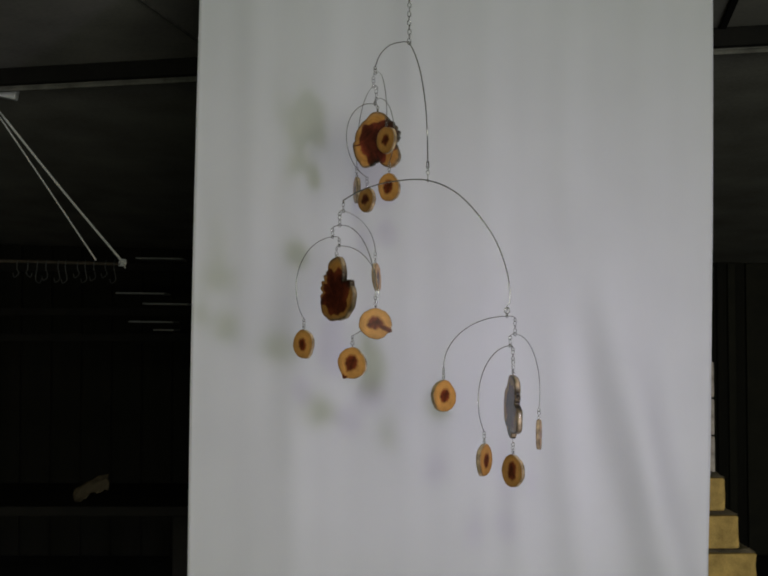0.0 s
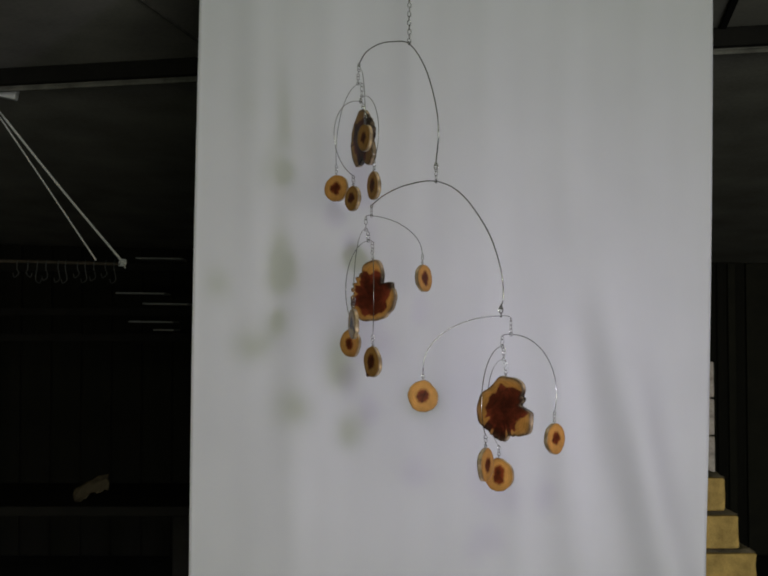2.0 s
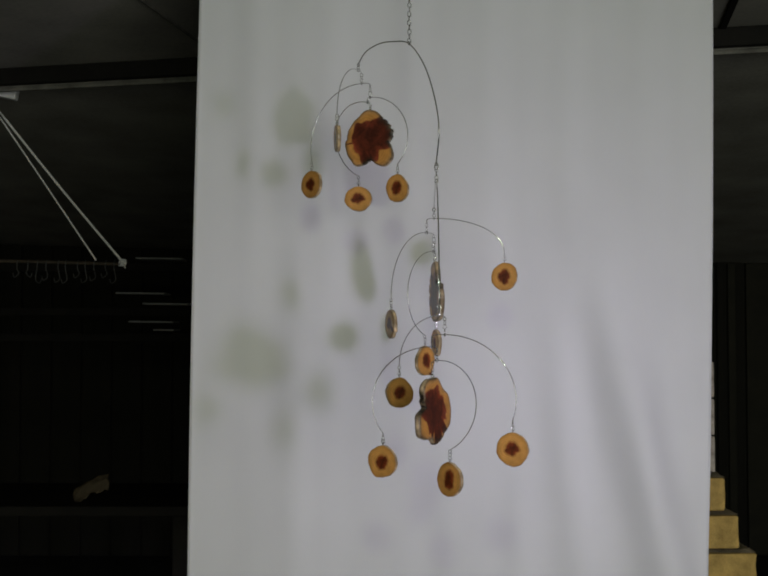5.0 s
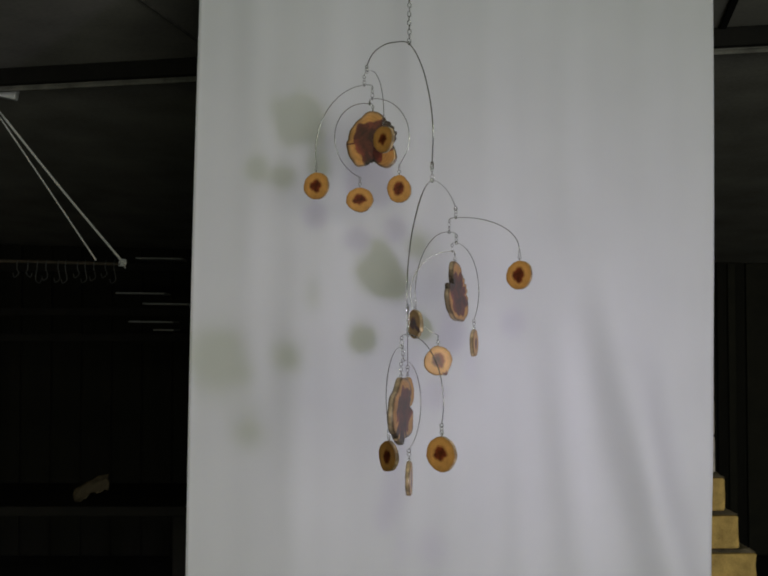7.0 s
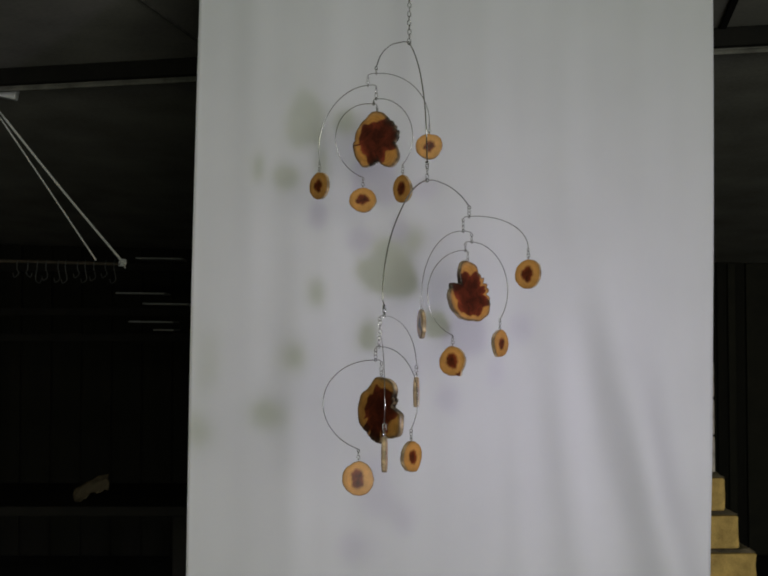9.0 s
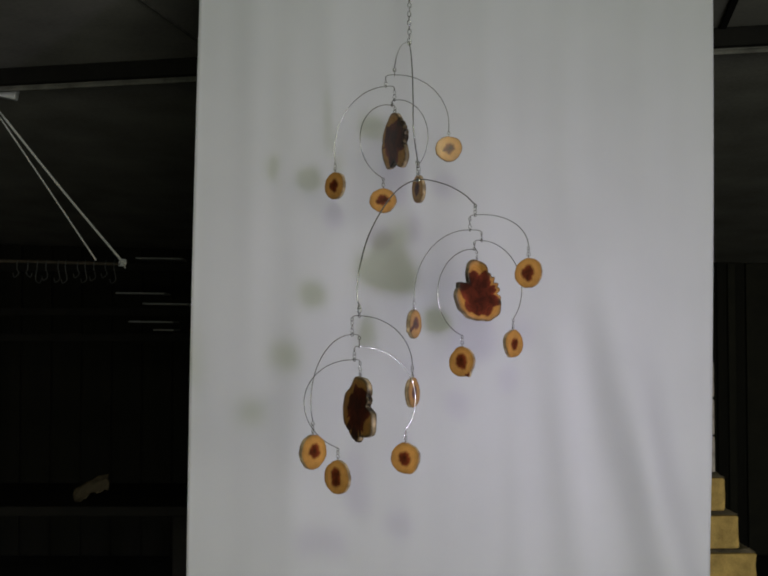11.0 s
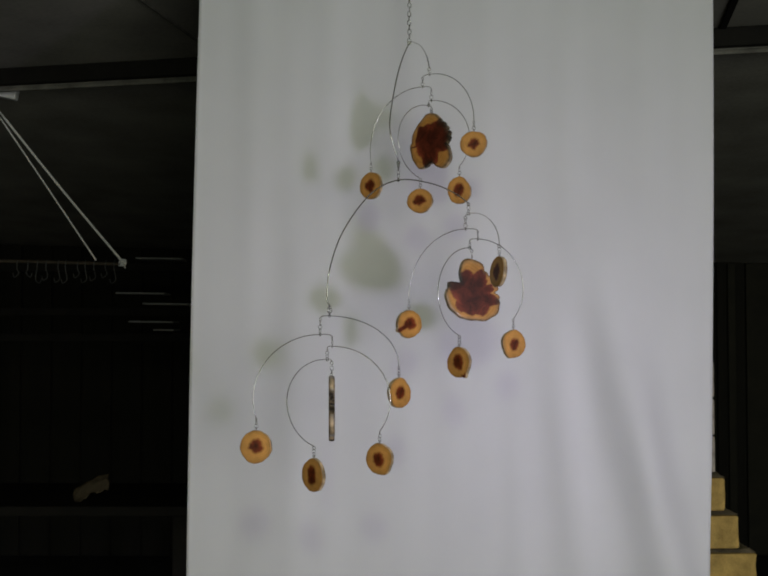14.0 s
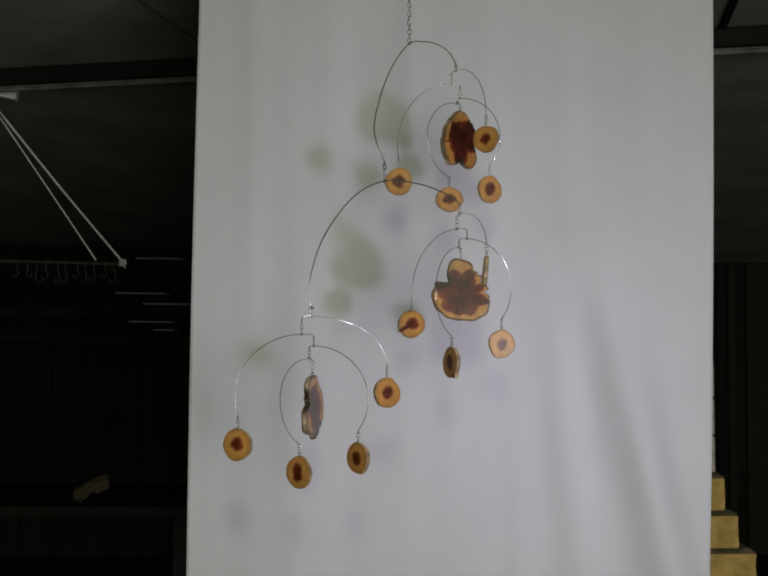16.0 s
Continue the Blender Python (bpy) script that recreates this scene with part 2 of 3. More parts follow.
TURNS["g2d"] = [139.4, 136.7, 135.4, 130.8, 119.2, 112.2, 108.5, 103.7, 97.8, 63, 57.6, 51.9, 46.4, 41.6, 36.7, 28.6, 26.9, 26.2, 25.7, 23.7, 20.2, 18.6, 18.8, 21.9, 23.8]
TURNS["g2c"] = [330.3, 329.4, 320.2, 295.9, 272.2, 256.8, 248, 244.3, 248.3, 191.9, 189.3, 189, 191.8, 198.6, 206.1, 210.4, 212.5, 211.8, 213.8, 218.9, 221.4, 226.5, 233.3, 236.1, 235.2]
TURNS["g3b"] = [212.6, 211.8, 208, 201.6, 192.4, 178.9, 165.4, 157.2, 144.3, 91, 89, 85.4, 79.9, 71.5, 65.4, 44.4, 40.7, 39.6, 36, 32.6, 29.6, 27.4, 24.1, 21.5, 18.5]
TURNS["g3a"] = [61.1, 60.9, 60.4, 51.9, 41.5, 30.7, 21.2, 14.9, 4.4, -52.7, -63.6, -71.1, -79.1, -81.8, -86.1, -129.9, -136.7, -143.3, -148.8, -151.4, -154.9, -156.7, -155.5, -155.5, -156.4]
TURNS["g3c"] = [231, 232, 236.7, 238.7, 244.4, 253.6, 249.6, 233.9, 213, 118.4, 105, 93.4, 78.2, 62.9, 47.6, 12.1, 7.6, 4.4, 0.4, -3.3, -6.1, -8, -10.3, -13.2, -18.1]
TURNS["g3d"] = [84.5, 87.5, 93.2, 98.1, 98.8, 95, 102, 103.5, 91.7, 38.1, 73.4, 102.1, 125.1, 137.2, 142.7, 139.1, 136.9, 136, 136.2, 132.7, 131.4, 128.8, 124.8, 122.3, 121.1]
FACES["L1"] = [-22, -38, -48, -58, -64, -61, -57, -47, -35, -9, -4, -1.5, -1, -12, -25, -70, -77, -82, -75, -61, -40, -9, 4, 30, 45]
FACES["L2"] = [126, 132, 136, 142, 142, 138, 123, 112, 109, 75, 66, 54, 48, 42, 40, 31, 28, 27, 22, 20, 17, 15, 5, 2, -2]
FACES["L3"] = [-85, -79, -63, -48, -44, -39, -38, -48, -64, -242, -288, -327, -362, -392, -412, -424, -427, -430, -437, -443, -447, -449, -453, -458, -461]
FACES["g3b"] = [39, 35, 25, 15, -8, -25, -38, -36, -15, 60, 70, 80, 84, 86, 84, 58, 50, 51, 48, 44, 42, 40, 33, 32, 29]
FACES["g3a"] = [78, 77, 75, 68, 45, 10, -25, -38, -40, -10, -36, -64, -79, -85, -93, -142, -147, -153, -165, -176, -184, -190, -198, -200, -202]
FACES["g3c"] = [62, 62, 65, 66, 62, 70, 70, 62, 13, -40, -57, -72, -86, -112, -128, -213, -211, -208, -208, -210, -215, -222, -224, -227, -228]
FACES["g3d"] = [126, 128, 139, 147, 152, 160, 157, 147, 137, 114, 83, 59, 33, 21, 1, -41, -46, -49, -47, -44, -44, -44, -37, -34, -34]
FACES["g2a"] = [78, 80, 75, 67, 54, 44, 28, 17, 0.5, -25, -30, -36, -37, -36, -33, -27, -32, -37, -49, -62, -67, -70, -76, -86, -92]
FACES["g2b"] = [-1, -24, -58, -80, -76, -50, -58, -59, -65, -73, -67, -72, -70, -75, -82, -120, -124, -131, -137, -140, -146, -150, -152, -153, -155]
FACES["g2d"] = [139, 149, 154, 152, 140, 137, 131, 119, 117, 80, 74, 66, 58, 54, 50, 37, 31, 32, 30, 28, 24, 19, 14, 10.5, 7]
FACES["g2c"] = [-20, -30, -38, -48, -58, -64, -76, -88, -97, -176, -180, -183, -190, -205, -210, -218, -222, -220, -220, -220, -225, -229, -234, -240, -245]
FACES["g1a"] = [-51, -54, -53, -55, -63, -69, -73, -80, -82, -61, -47, -33, -20, -13, -6, -3, -7, -9, -11, -13, -15, -18, -24, -31, -33]
FACES["g1b"] = [-80, -75, -63, -46, -27, -3, -10, -32, -42, -22, -18, -20, -26, -33, -45, -42, -43, -47, -43, -41, -37, -31, -24, -8, -4]
FACES["g1d"] = [-33, -55, -70, -76, -64, -42, -35, -35, -38, -8, -12, -18, -28, -40, -46, -69, -71, -65, -54, -35, -20, -6, -3, 4, 12]
FACES["g1c"] = [-56, -56, -57, -60, -60, -62, -60, -47, -31, -6, -9, -8, -6, -7, -9, -10, -11, -13, -22, -27, -24, -18, -7, 1, 6]


# ---- the mobile ----
mobile = new("hanging_mobile")
mobile.location = HOOK
tagged(mobile, "mobile of lacquered juniper slices on bent steel wires and chains", "mobile")

LINK = {}


def link_mesh(rx, rz, r):
    v, f = [], []
    tube(v, f, ring_path(0, 0, rx, rz, 13), r, 6, True)
    me = bpy.data.meshes.new("chain_link")
    me.from_pydata([tuple(p) for p in v], [], f)
    me.polygons.foreach_set("use_smooth", [True] * len(me.polygons))
    me.materials.append(STEEL)
    return me


def links(parent, z_top, z_low):
    """A short chain of oval links from z_top down to z_low, on the parent's axis."""
    if "mesh" not in LINK:
        LINK["mesh"] = link_mesh(0.0033, 0.0048, 0.00055)
    n = max(1, round((z_top - z_low) / 0.0076))
    step = (z_top - z_low) / n
    for k in range(n):
        ob = new("chain_link", LINK["mesh"])
        ob.parent = parent
        ob.matrix_local = pose(0, 0, z_top - step * (k + 0.5), 0, 0, (0 if k % 2 else 78) + 9 * (k % 3)) @ Matrix.Diagonal((1, 1, max(step / 0.0076, 0.85), 1))


def wire_arm(profile, r, loops, label, steps=3, rings=()):
    """profile: (along, up, aside) points of the bent wire; loops: where small rings are turned into it."""
    v, f = [], []
    tube(v, f, spline([(q[0], q[2] if len(q) > 2 else 0, q[1]) for q in profile], steps), r)
    for a, b in loops:
        tube(v, f, ring_path(a, b - 0.0028, 0.0032, 0.0034, 12, False), r * 0.9, 6, True)
    for a, b in rings:
        tube(v, f, ring_path(a, b - 0.008, 0.0048, 0.0062, 16), r * 0.85, 6, True)
    return mesh_part("wire_arm", v, f, STEEL, mobile, label)


def wood_slice(w, h, thick, outline, heart, mat, label, off=0.0, knot=None, seed=1, notches=(), crack=None, lean=0.0, streaks=None):
    """A crosscut disc that hangs by the origin. outline, heart: radii at even angles, anticlockwise from the side; heart as a share of the outline."""
    rnd = random.Random(seed)
    seg, rings = (144 if len(notches) > 1 else 72), 14
    ph = [rnd.uniform(0, 6.28) for _ in range(6)]

    def ring_value(values, ang):
        n = len(values)
        u = ang / (2 * math.pi) * n
        i = int(u) % n
        t = u - int(u)
        a, b, c, d = values[(i - 1) % n], values[i], values[(i + 1) % n], values[(i + 2) % n]
        return 0.5 * (2 * b + (c - a) * t + (2 * a - 5 * b + 4 * c - d) * t * t + (3 * b - a - 3 * c + d) * t ** 3)

    big = len(outline) > 12
    pts, hr = [], []
    for k in range(seg):
        ang = 2 * math.pi * k / seg
        r = ring_value(outline, ang)
        r *= 1 + (0.012 if big else 0.008) * (math.sin(7 * ang + ph[0]) + math.sin(13 * ang + ph[1]))
        cut = 0.0
        for where, deep, wide in notches:
            da = (math.degrees(ang) - where + 180) % 360 - 180
            cut += deep * math.exp(-(da / wide) ** 2)
        bark = max(0.0, min(1.0, (ring_value(heart, ang) - 0.85) / 0.2))
        cut += bark * 0.035 * (noise.noise(Vector((14 * math.cos(ang), 14 * math.sin(ang), seed))) + 0.6 * noise.noise(Vector((33 * math.cos(ang), 33 * math.sin(ang), seed))))
        r *= 1 - cut
        pts.append((r * math.cos(ang), r * math.sin(ang)))
        k1 = 1.0 if big else 0.7
        hr.append(ring_value(heart, ang) * (1 + k1 * (0.05 * math.sin(9 * ang + ph[2]) + 0.04 * math.sin(5 * ang + ph[3]))))
        if streaks and streaks[0] < math.degrees(ang) < streaks[1]:
            part_way = (math.degrees(ang) - streaks[0]) / (streaks[1] - streaks[0])
            hr[-1] *= 1 - streaks[3] * max(0.0, math.sin(2 * math.pi * streaks[2] * part_way ** 1.3 + 0.7)) * (0.5 + 0.5 * math.sin(9 * part_way + 1.0) ** 2)
    x0, x1 = min(p[0] for p in pts), max(p[0] for p in pts)
    z0, z1 = min(p[1] for p in pts), max(p[1] for p in pts)
    sx, sz = w / (x1 - x0), h / (z1 - z0)
    top = pts[seg // 4][1] * sz
    verts, zone, faces = [], [], []
    inner = 0.0 if knot is None or knot > 300 else 0.78
    # front rings from centre out, rim, back rings in
    prof = [(i / rings * 0.97, -1.0) for i in range(1, rings + 1)] + [(0.992, -0.8), (1.0, -0.3), (1.0, 0.3), (0.992, 0.8)] + [(i / rings * 0.97, 1.0) for i in range(rings, 0, -1)]
    verts.append(Vector((off, -thick / 2, -top)))
    zone.append((1, 0, 0, 0))
    for s, y in prof:
        for k in range(seg):
            verts.append(Vector((pts[k][0] * sx * s + off, y * thick / 2, pts[k][1] * sz * s - top)))
            hv = 0.5 + (hr[k] - s) * 1.6
            if knot is not None:
                da = (2 * math.pi * k / seg - math.radians(knot) + math.pi) % (2 * math.pi) - math.pi
                hv = max(hv, 0.92 - abs(da) * s * 2.6) if s > inner else hv
            if crack is not None and s > 0.66 and abs((360 * k / seg - crack + 180) % 360 - 180) < 1.6:
                hv = 1.0
            rim = 1.0 if abs(y) < 0.9 else (0.42 * max(0.0, (s - 0.80) / 0.17) ** 1.5 if big else 0.0)
            zone.append((max(0, min(1, hv)), rim, s * (0.6 + 0.4 * pts[k][0] / (x1 - x0)),
                         max(max(0.0, min(1.0, (hr[k] - 0.86) / 0.14)) * max(0.0, min(1.0, (s - 0.66) / 0.26)), 0.78 * max(0.0, min(1.0, (s - 0.89) / 0.08)) if abs(y) > 0.7 else 0.0) if big else (0.65 if 0.98 < s < 0.995 else 0.38 * max(0.0, (s - 0.72) / 0.25) ** 1.6 if abs(y) > 0.9 else 0.0)))
    verts.append(Vector((off, thick / 2, -top)))
    zone.append((1, 0, 0, 0))
    m = len(prof)
    for k in range(seg):
        faces.append((0, 1 + k, 1 + (k + 1) % seg))
        for i in range(m - 1):
            a, b = 1 + i * seg, 1 + (i + 1) * seg
            faces.append((a + k, b + k, b + (k + 1) % seg, a + (k + 1) % seg))
        a = 1 + (m - 1) * seg
        faces.append((a + k, len(verts) - 1, a + (k + 1) % seg))
    for p in verts:
        p.y += math.sin(radians(lean)) * p.z
    ob = mesh_part("wood_slice", verts, faces, mat, mobile, label)
    col = ob.data.color_attributes.new("zone", "FLOAT_COLOR", "POINT")
    for i, z in enumerate(zone):
        col.data[i].color = z
    # screw eye in the top edge
    v, f = [], []
    tube(v, f, ring_path(0, 0.0035, 0.0026, 0.0026, 10, False), 0.0006, 6, True)
    tube(v, f, [Vector((0, 0, 0.001)), Vector((0, 0, -0.006))], 0.0007, 6)
    mesh_part("screw_eye", v, f, STEEL, ob)
    return ob


# how far each wire's arc runs round, in degrees: past 90 it turns back under itself
BENT = {"g1a": 92, "g1b": 100, "g1d": 133, "g1c": 163.5, "g2a": 90, "g2b": 92, "g2d": 129, "g2c": 160, "g3b": 90, "g3a": 108, "g3c": 125, "g3d": 161.5}


def bent(reach, drop, degrees):
    """An elliptic arc from the hanging point, level there, to the long end."""
    end = radians(degrees)
    a, b = reach / math.sin(end), drop / (1 - math.cos(end))
    return [(a * math.sin(end * k / 14), -b * (1 - math.cos(end * k / 14))) for k in range(1, 15)]


# width, height, heart's share across and up, knot angle
SIZE = {
    "g1a": (0.058, 0.055, 0.34, 0.34, None), "g1b": (0.059, 0.060, 0.34, 0.40, None), "g1d": (0.053, 0.060, 0.34, 0.44, None), "g1c": (0.060, 0.054, 0.38, 0.36, None),
    "g2a": (0.056, 0.060, 0.34, 0.46, None), "g2b": (0.064, 0.060, 0.38, 0.36, 332), "g2d": (0.056, 0.060, 0.34, 0.40, None), "g2c": (0.061, 0.064, 0.34, 0.44, 238),
    "g3b": (0.058, 0.060, 0.32, 0.38, None), "g3a": (0.060, 0.062, 0.34, 0.36, None), "g3c": (0.060, 0.060, 0.38, 0.42, None), "g3d": (0.060, 0.065, 0.30, 0.52, None),
}
# how far some discs hang out of plumb, in degrees
LEAN = {"g2a": 4.6, "g1c": 1.6, "g1a": -1.2}
ORDER = {1: ["g1a", "g1b", "g1d", "g1c"], 2: ["g2a", "g2b", "g2d", "g2c"], 3: ["g3b", "g3a", "g3c", "g3d"]}
GROUPS = {1: (GROUP_1, TOP_1), 2: (GROUP_2, TOP_2), 3: (GROUP_3, TOP_3)}
MOVING = {}
Z_END_A1, Z_END_AB = 2.068, 1.822

# top wire
a1, ab = ARM_A
MOVING["A"] = wire_arm([(a1, -0.0185), (0.124, 0.003), (0.087, 0.014), (0.047, 0.0125), (0.0, 0.0), (-0.046, -0.055, 0.005), (-0.077, -0.127, 0.010), (-0.089, -0.192, 0.012), (-ab, -0.252)],
                       0.0013, [(0, 0.004), (a1, -0.0185), (-ab, -0.253)], "long bent steel top wire", 9, [(-ab, -0.253)])
top_link = link_mesh(0.0036, 0.0056, 0.0009)
for k in range(39):
    ob = new("chain_link", top_link)
    ob.parent = mobile
    ob.matrix_local = pose(0.0004 * math.sin(k), 0, 0.006 + 0.0093 * k, 0, 0, 15 + (k % 2) * 84 + 6 * math.sin(2.3 * k))
b2, b3 = ARM_B
Z_END_B2, Z_END_B3 = Z_B - 0.036, Z_B - 0.252
MOVING["B"] = wire_arm([(b2, -0.036), (0.134, -0.016), (0.075, -0.001), (0.0, 0.0), (-0.066, -0.033), (-0.127, -0.108), (-0.156, -0.180), (-b3 - 0.006, -0.235), (-b3, -0.252)],
                       0.0013, [(0, 0.003), (b2, -0.036), (-b3, -0.252)], "wide bent steel second wire", 9, [(-b3, -0.252)])
links(MOVING["B"], Z_END_AB - Z_B, 0.004)

BIG = {
    1: (0.111, 0.124, [47, 50, 49, 49, 53, 56, 53, 49, 48, 49, 51, 53, 55, 57, 49, 45, 51, 60, 58, 47],
        [1.1, 1.1, 1.1, 1.0, 0.80, 0.64, 0.70, 0.78, 0.84, 0.82, 0.75, 0.68, 0.66, 0.72, 0.95, 1.1, 0.85, 0.58, 0.60, 0.95], [(-8, 0.16, 8), (12, 0.05, 4), (26, 0.07, 4), (40, 0.05, 4), (54, 0.05, 4), (272, 0.14, 9), (262, 0.05, 3), (176, 0.04, 3)], 11),
    2: (0.121, 0.130, [54, 55, 55, 53, 63, 68, 67, 47, 44, 54, 56, 56, 56, 54, 53, 53, 56, 60, 63, 58],
        [0.78, 0.80, 0.76, 0.92, 0.78, 0.60, 0.76, 1.1, 1.1, 1.06, 0.78, 0.74, 0.76, 0.80, 0.82, 0.80, 0.80, 0.72, 0.74, 0.96], [(3, 0.15, 4), (19, 0.10, 3.5), (34, 0.18, 5), (48, 0.09, 4), (62, 0.08, 4), (137, 0.22, 9), (153, -0.08, 5), (166, 0.05, 3), (348, 0.05, 4)], 12),
    3: (0.130, 0.124, [54, 50, 60, 67, 65, 64, 62, 56, 60, 69, 74, 77, 73, 69, 70, 67, 64, 70, 78, 71],
        [1.1, 1.1, 0.95, 0.75, 0.70, 0.70, 0.72, 0.70, 0.70, 0.64, 0.62, 0.70, 0.98, 1.05, 1.1, 1.1, 1.04, 0.66, 0.56, 0.75], [(7, 0.20, 8), (20, -0.05, 4), (30, 0.07, 4), (-7, -0.10, 5), (281, 0.08, 5), (295, 0.06, 4), (266, -0.03, 5), (232, 0.03, 4)], 13),
}
ENDS = {1: Z_END_A1, 2: Z_END_B2, 3: Z_END_B3}
for g in (1, 2, 3):
    rows, z_top = GROUPS[g]
    z_prev = ENDS[g] - 0.006
    for n, (reach, short, z_hang, z_mid) in zip(ORDER[g], rows):
        w, h, hx, hz, knot = SIZE[n]
        z_slice = z_mid + h / 2
        gap = 0.022
        drop = z_hang - (z_slice + gap)
        prof = [(-short, -0.004), (-short * 0.8, -0.0008), (-short * 0.35, 0.0003), (0, 0)] + bent(reach, drop, BENT[n])
        arm = wire_arm(prof, 0.00082, [(0, 0.003), (-short, -0.004), (reach, -drop)], "thin bent steel wire")
        links(arm, z_prev - z_hang, 0.003)
        MOVING[n] = arm
        seed = sum(map(ord, n))
        rnd = random.Random(seed)
        outline = [1 + rnd.uniform(-0.06, 0.06) for _ in range(9)]
        hearts = [1.16 * math.hypot(hx * math.cos(0.698 * k), hz * math.sin(0.698 * k)) * (1 + rnd.uniform(-0.17, 0.17)) for k in range(9)]
        lumps = [(knot, -0.16, 8)] if knot else []
        s = wood_slice(w, h, 0.0088, outline, hearts, SMALL_WOOD, "small lacquered juniper disc with a red-brown heart", 0.0, knot, seed, lumps, None, LEAN.get(n, 0.0))
        links(s, gap - 0.006, 0.004)
        MOVING["s" + n] = (s, z_slice)
        z_prev = z_hang - 0.004 - 0.006
    w, h, outline, heart, notches, seed = BIG[g]
    s = wood_slice(w, h, 0.0112, outline, heart, BIG_WOOD, "large lobed lacquered juniper slice, dark heart and pale sapwood", 0.0, None, seed, notches, 187.5 if g == 1 else None, {1: -1.4, 2: 2.6, 3: 0.0}[g], (205, 300, 4.6, 0.32) if g == 3 else None)
    links(s, z_prev - z_top, 0.004)
    MOVING["L%d" % g] = (s, z_top - 0.003)


# ---- the sheet ----
SHEET_Y, SHEET_TOP = 0.45, 2.40


def sheet_surface(u, w):
    """u: 0 to 1 across, w: 0 at the top to 1 at the bottom; from the middle of the top edge."""
    z = -1.62 * w
    left, right = -0.4535 - 0.0255 * w - 0.020 * w * (1 - w), 0.809 - 0.030 * w * w
    x = left + (right - left) * u
    fade = 1 - 0.55 * w
    y = fade * (0.006 * math.sin(19 * u + 1.0) + 0.0030 * math.sin(41 * u + 0.6 + 0.8 * w) + 0.0014 * math.sin(83 * u + 2.0 - 1.2 * w))
    y += 0.008 * math.sin(5 * u + 2.2 * w) + 0.004 * noise.noise(Vector((7 * u, 2.2 * w, 3.0)))
    # slanting folds that fan out below
    for c0, c1, amp, wid in ((0.615, 0.955, 0.056, 0.054), (0.585, 0.775, 0.020, 0.040), (0.58, 0.64, 0.007, 0.03), (0.30, 0.14, 0.009, 0.05), (0.22, 0.21, 0.005, 0.03), (0.80, 1.06, 0.010, 0.04)):
        c = c0 + (c1 - c0) * w
        y -= amp * math.exp(-((u - c) / wid) ** 2) * max(0, min(1, (w - 0.30) / 0.45))
    return x, y, z


nx, nz = 150, 90
vs = [Vector(sheet_surface(i / nx, j / nz)) for j in range(nz + 1) for i in range(nx + 1)]
fs = [(j * (nx + 1) + i, j * (nx + 1) + i + 1, (j + 1) * (nx + 1) + i + 1, (j + 1) * (nx + 1) + i) for j in range(nz) for i in range(nx)]
sheet = mesh_part("white_sheet", vs, fs, CLOTH)
sheet.location = (0, SHEET_Y, SHEET_TOP)
solid = sheet.modifiers.new("thickness", "SOLIDIFY")
solid.thickness = 0.0012
tagged(sheet, "white cotton sheet hung flat as a backdrop, softly creased", "sheet")
bm = bmesh.new()
box(bm, -0.62, 0.98, 0.435, 0.465, 2.402, 2.449, 0.004)
batten = part("batten", bm, DARKWOOD)
tagged(batten, "dark wooden batten that holds the sheet's top edge", "batten")

# ---- the workshop ----
H = 2.45


def slab(name, x0, x1, y0, y1, z0, z1, mat, m=None, label="", category=""):
    bm = bmesh.new()
    box(bm, x0, x1, y0, y1, z0, z1)
    ob = part(name, bm, mat)
    if m is not None:
        ob.matrix_world = m
    return tagged(ob, label, category, kind="structure")


BACK = 5.2
slab("floor", -4.1, 4.1, -5.4, BACK + 0.1, -0.1, 0, FLOOR)
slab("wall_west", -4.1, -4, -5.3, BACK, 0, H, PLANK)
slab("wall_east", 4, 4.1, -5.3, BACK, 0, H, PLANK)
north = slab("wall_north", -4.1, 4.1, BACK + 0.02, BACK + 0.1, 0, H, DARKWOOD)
slab("ceiling", -4.1, 4.1, -5.4, BACK + 0.1, H, H + 0.1, PANEL)
# south wall, unseen and added, open where the fill light stands
slab("added_wall_south", -4.1, 0.0, -5.3, -5.2, 0, H, PLANK)
slab("added_wall_south", 3.0, 4.1, -5.3, -5.2, 0, H, PLANK)
slab("added_wall_south", 0.0, 3.0, -5.3, -5.2, 2.1, H, PLANK)


def piece(name, mesh_ob, parent, m):
    ob = new(name, mesh_ob.data)
    ob.parent = parent
    ob.matrix_local = m
    return ob


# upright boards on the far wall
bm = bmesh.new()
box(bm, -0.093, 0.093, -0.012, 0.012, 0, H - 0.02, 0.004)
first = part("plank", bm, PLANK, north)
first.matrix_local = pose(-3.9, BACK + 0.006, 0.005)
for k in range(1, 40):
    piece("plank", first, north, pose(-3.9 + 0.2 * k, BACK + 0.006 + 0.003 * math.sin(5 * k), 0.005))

# cross beam under the ceiling, turned to the room's own line
BEAM = pose(-0.14, 1.482, 0, 0, 0, -12.85)
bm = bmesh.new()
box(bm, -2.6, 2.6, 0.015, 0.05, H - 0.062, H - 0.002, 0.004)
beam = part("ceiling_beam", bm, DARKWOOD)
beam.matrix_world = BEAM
tagged(beam, "dark timber beam across the workshop ceiling", "beam", kind="structure")
bm = bmesh.new()
box(bm, -2.6, 2.6, 0.056, 0.070, H - 0.079, H - 0.066, 0.002)
box(bm, -2.6, 2.6, 0.052, 0.070, H - 0.066, H - 0.002)
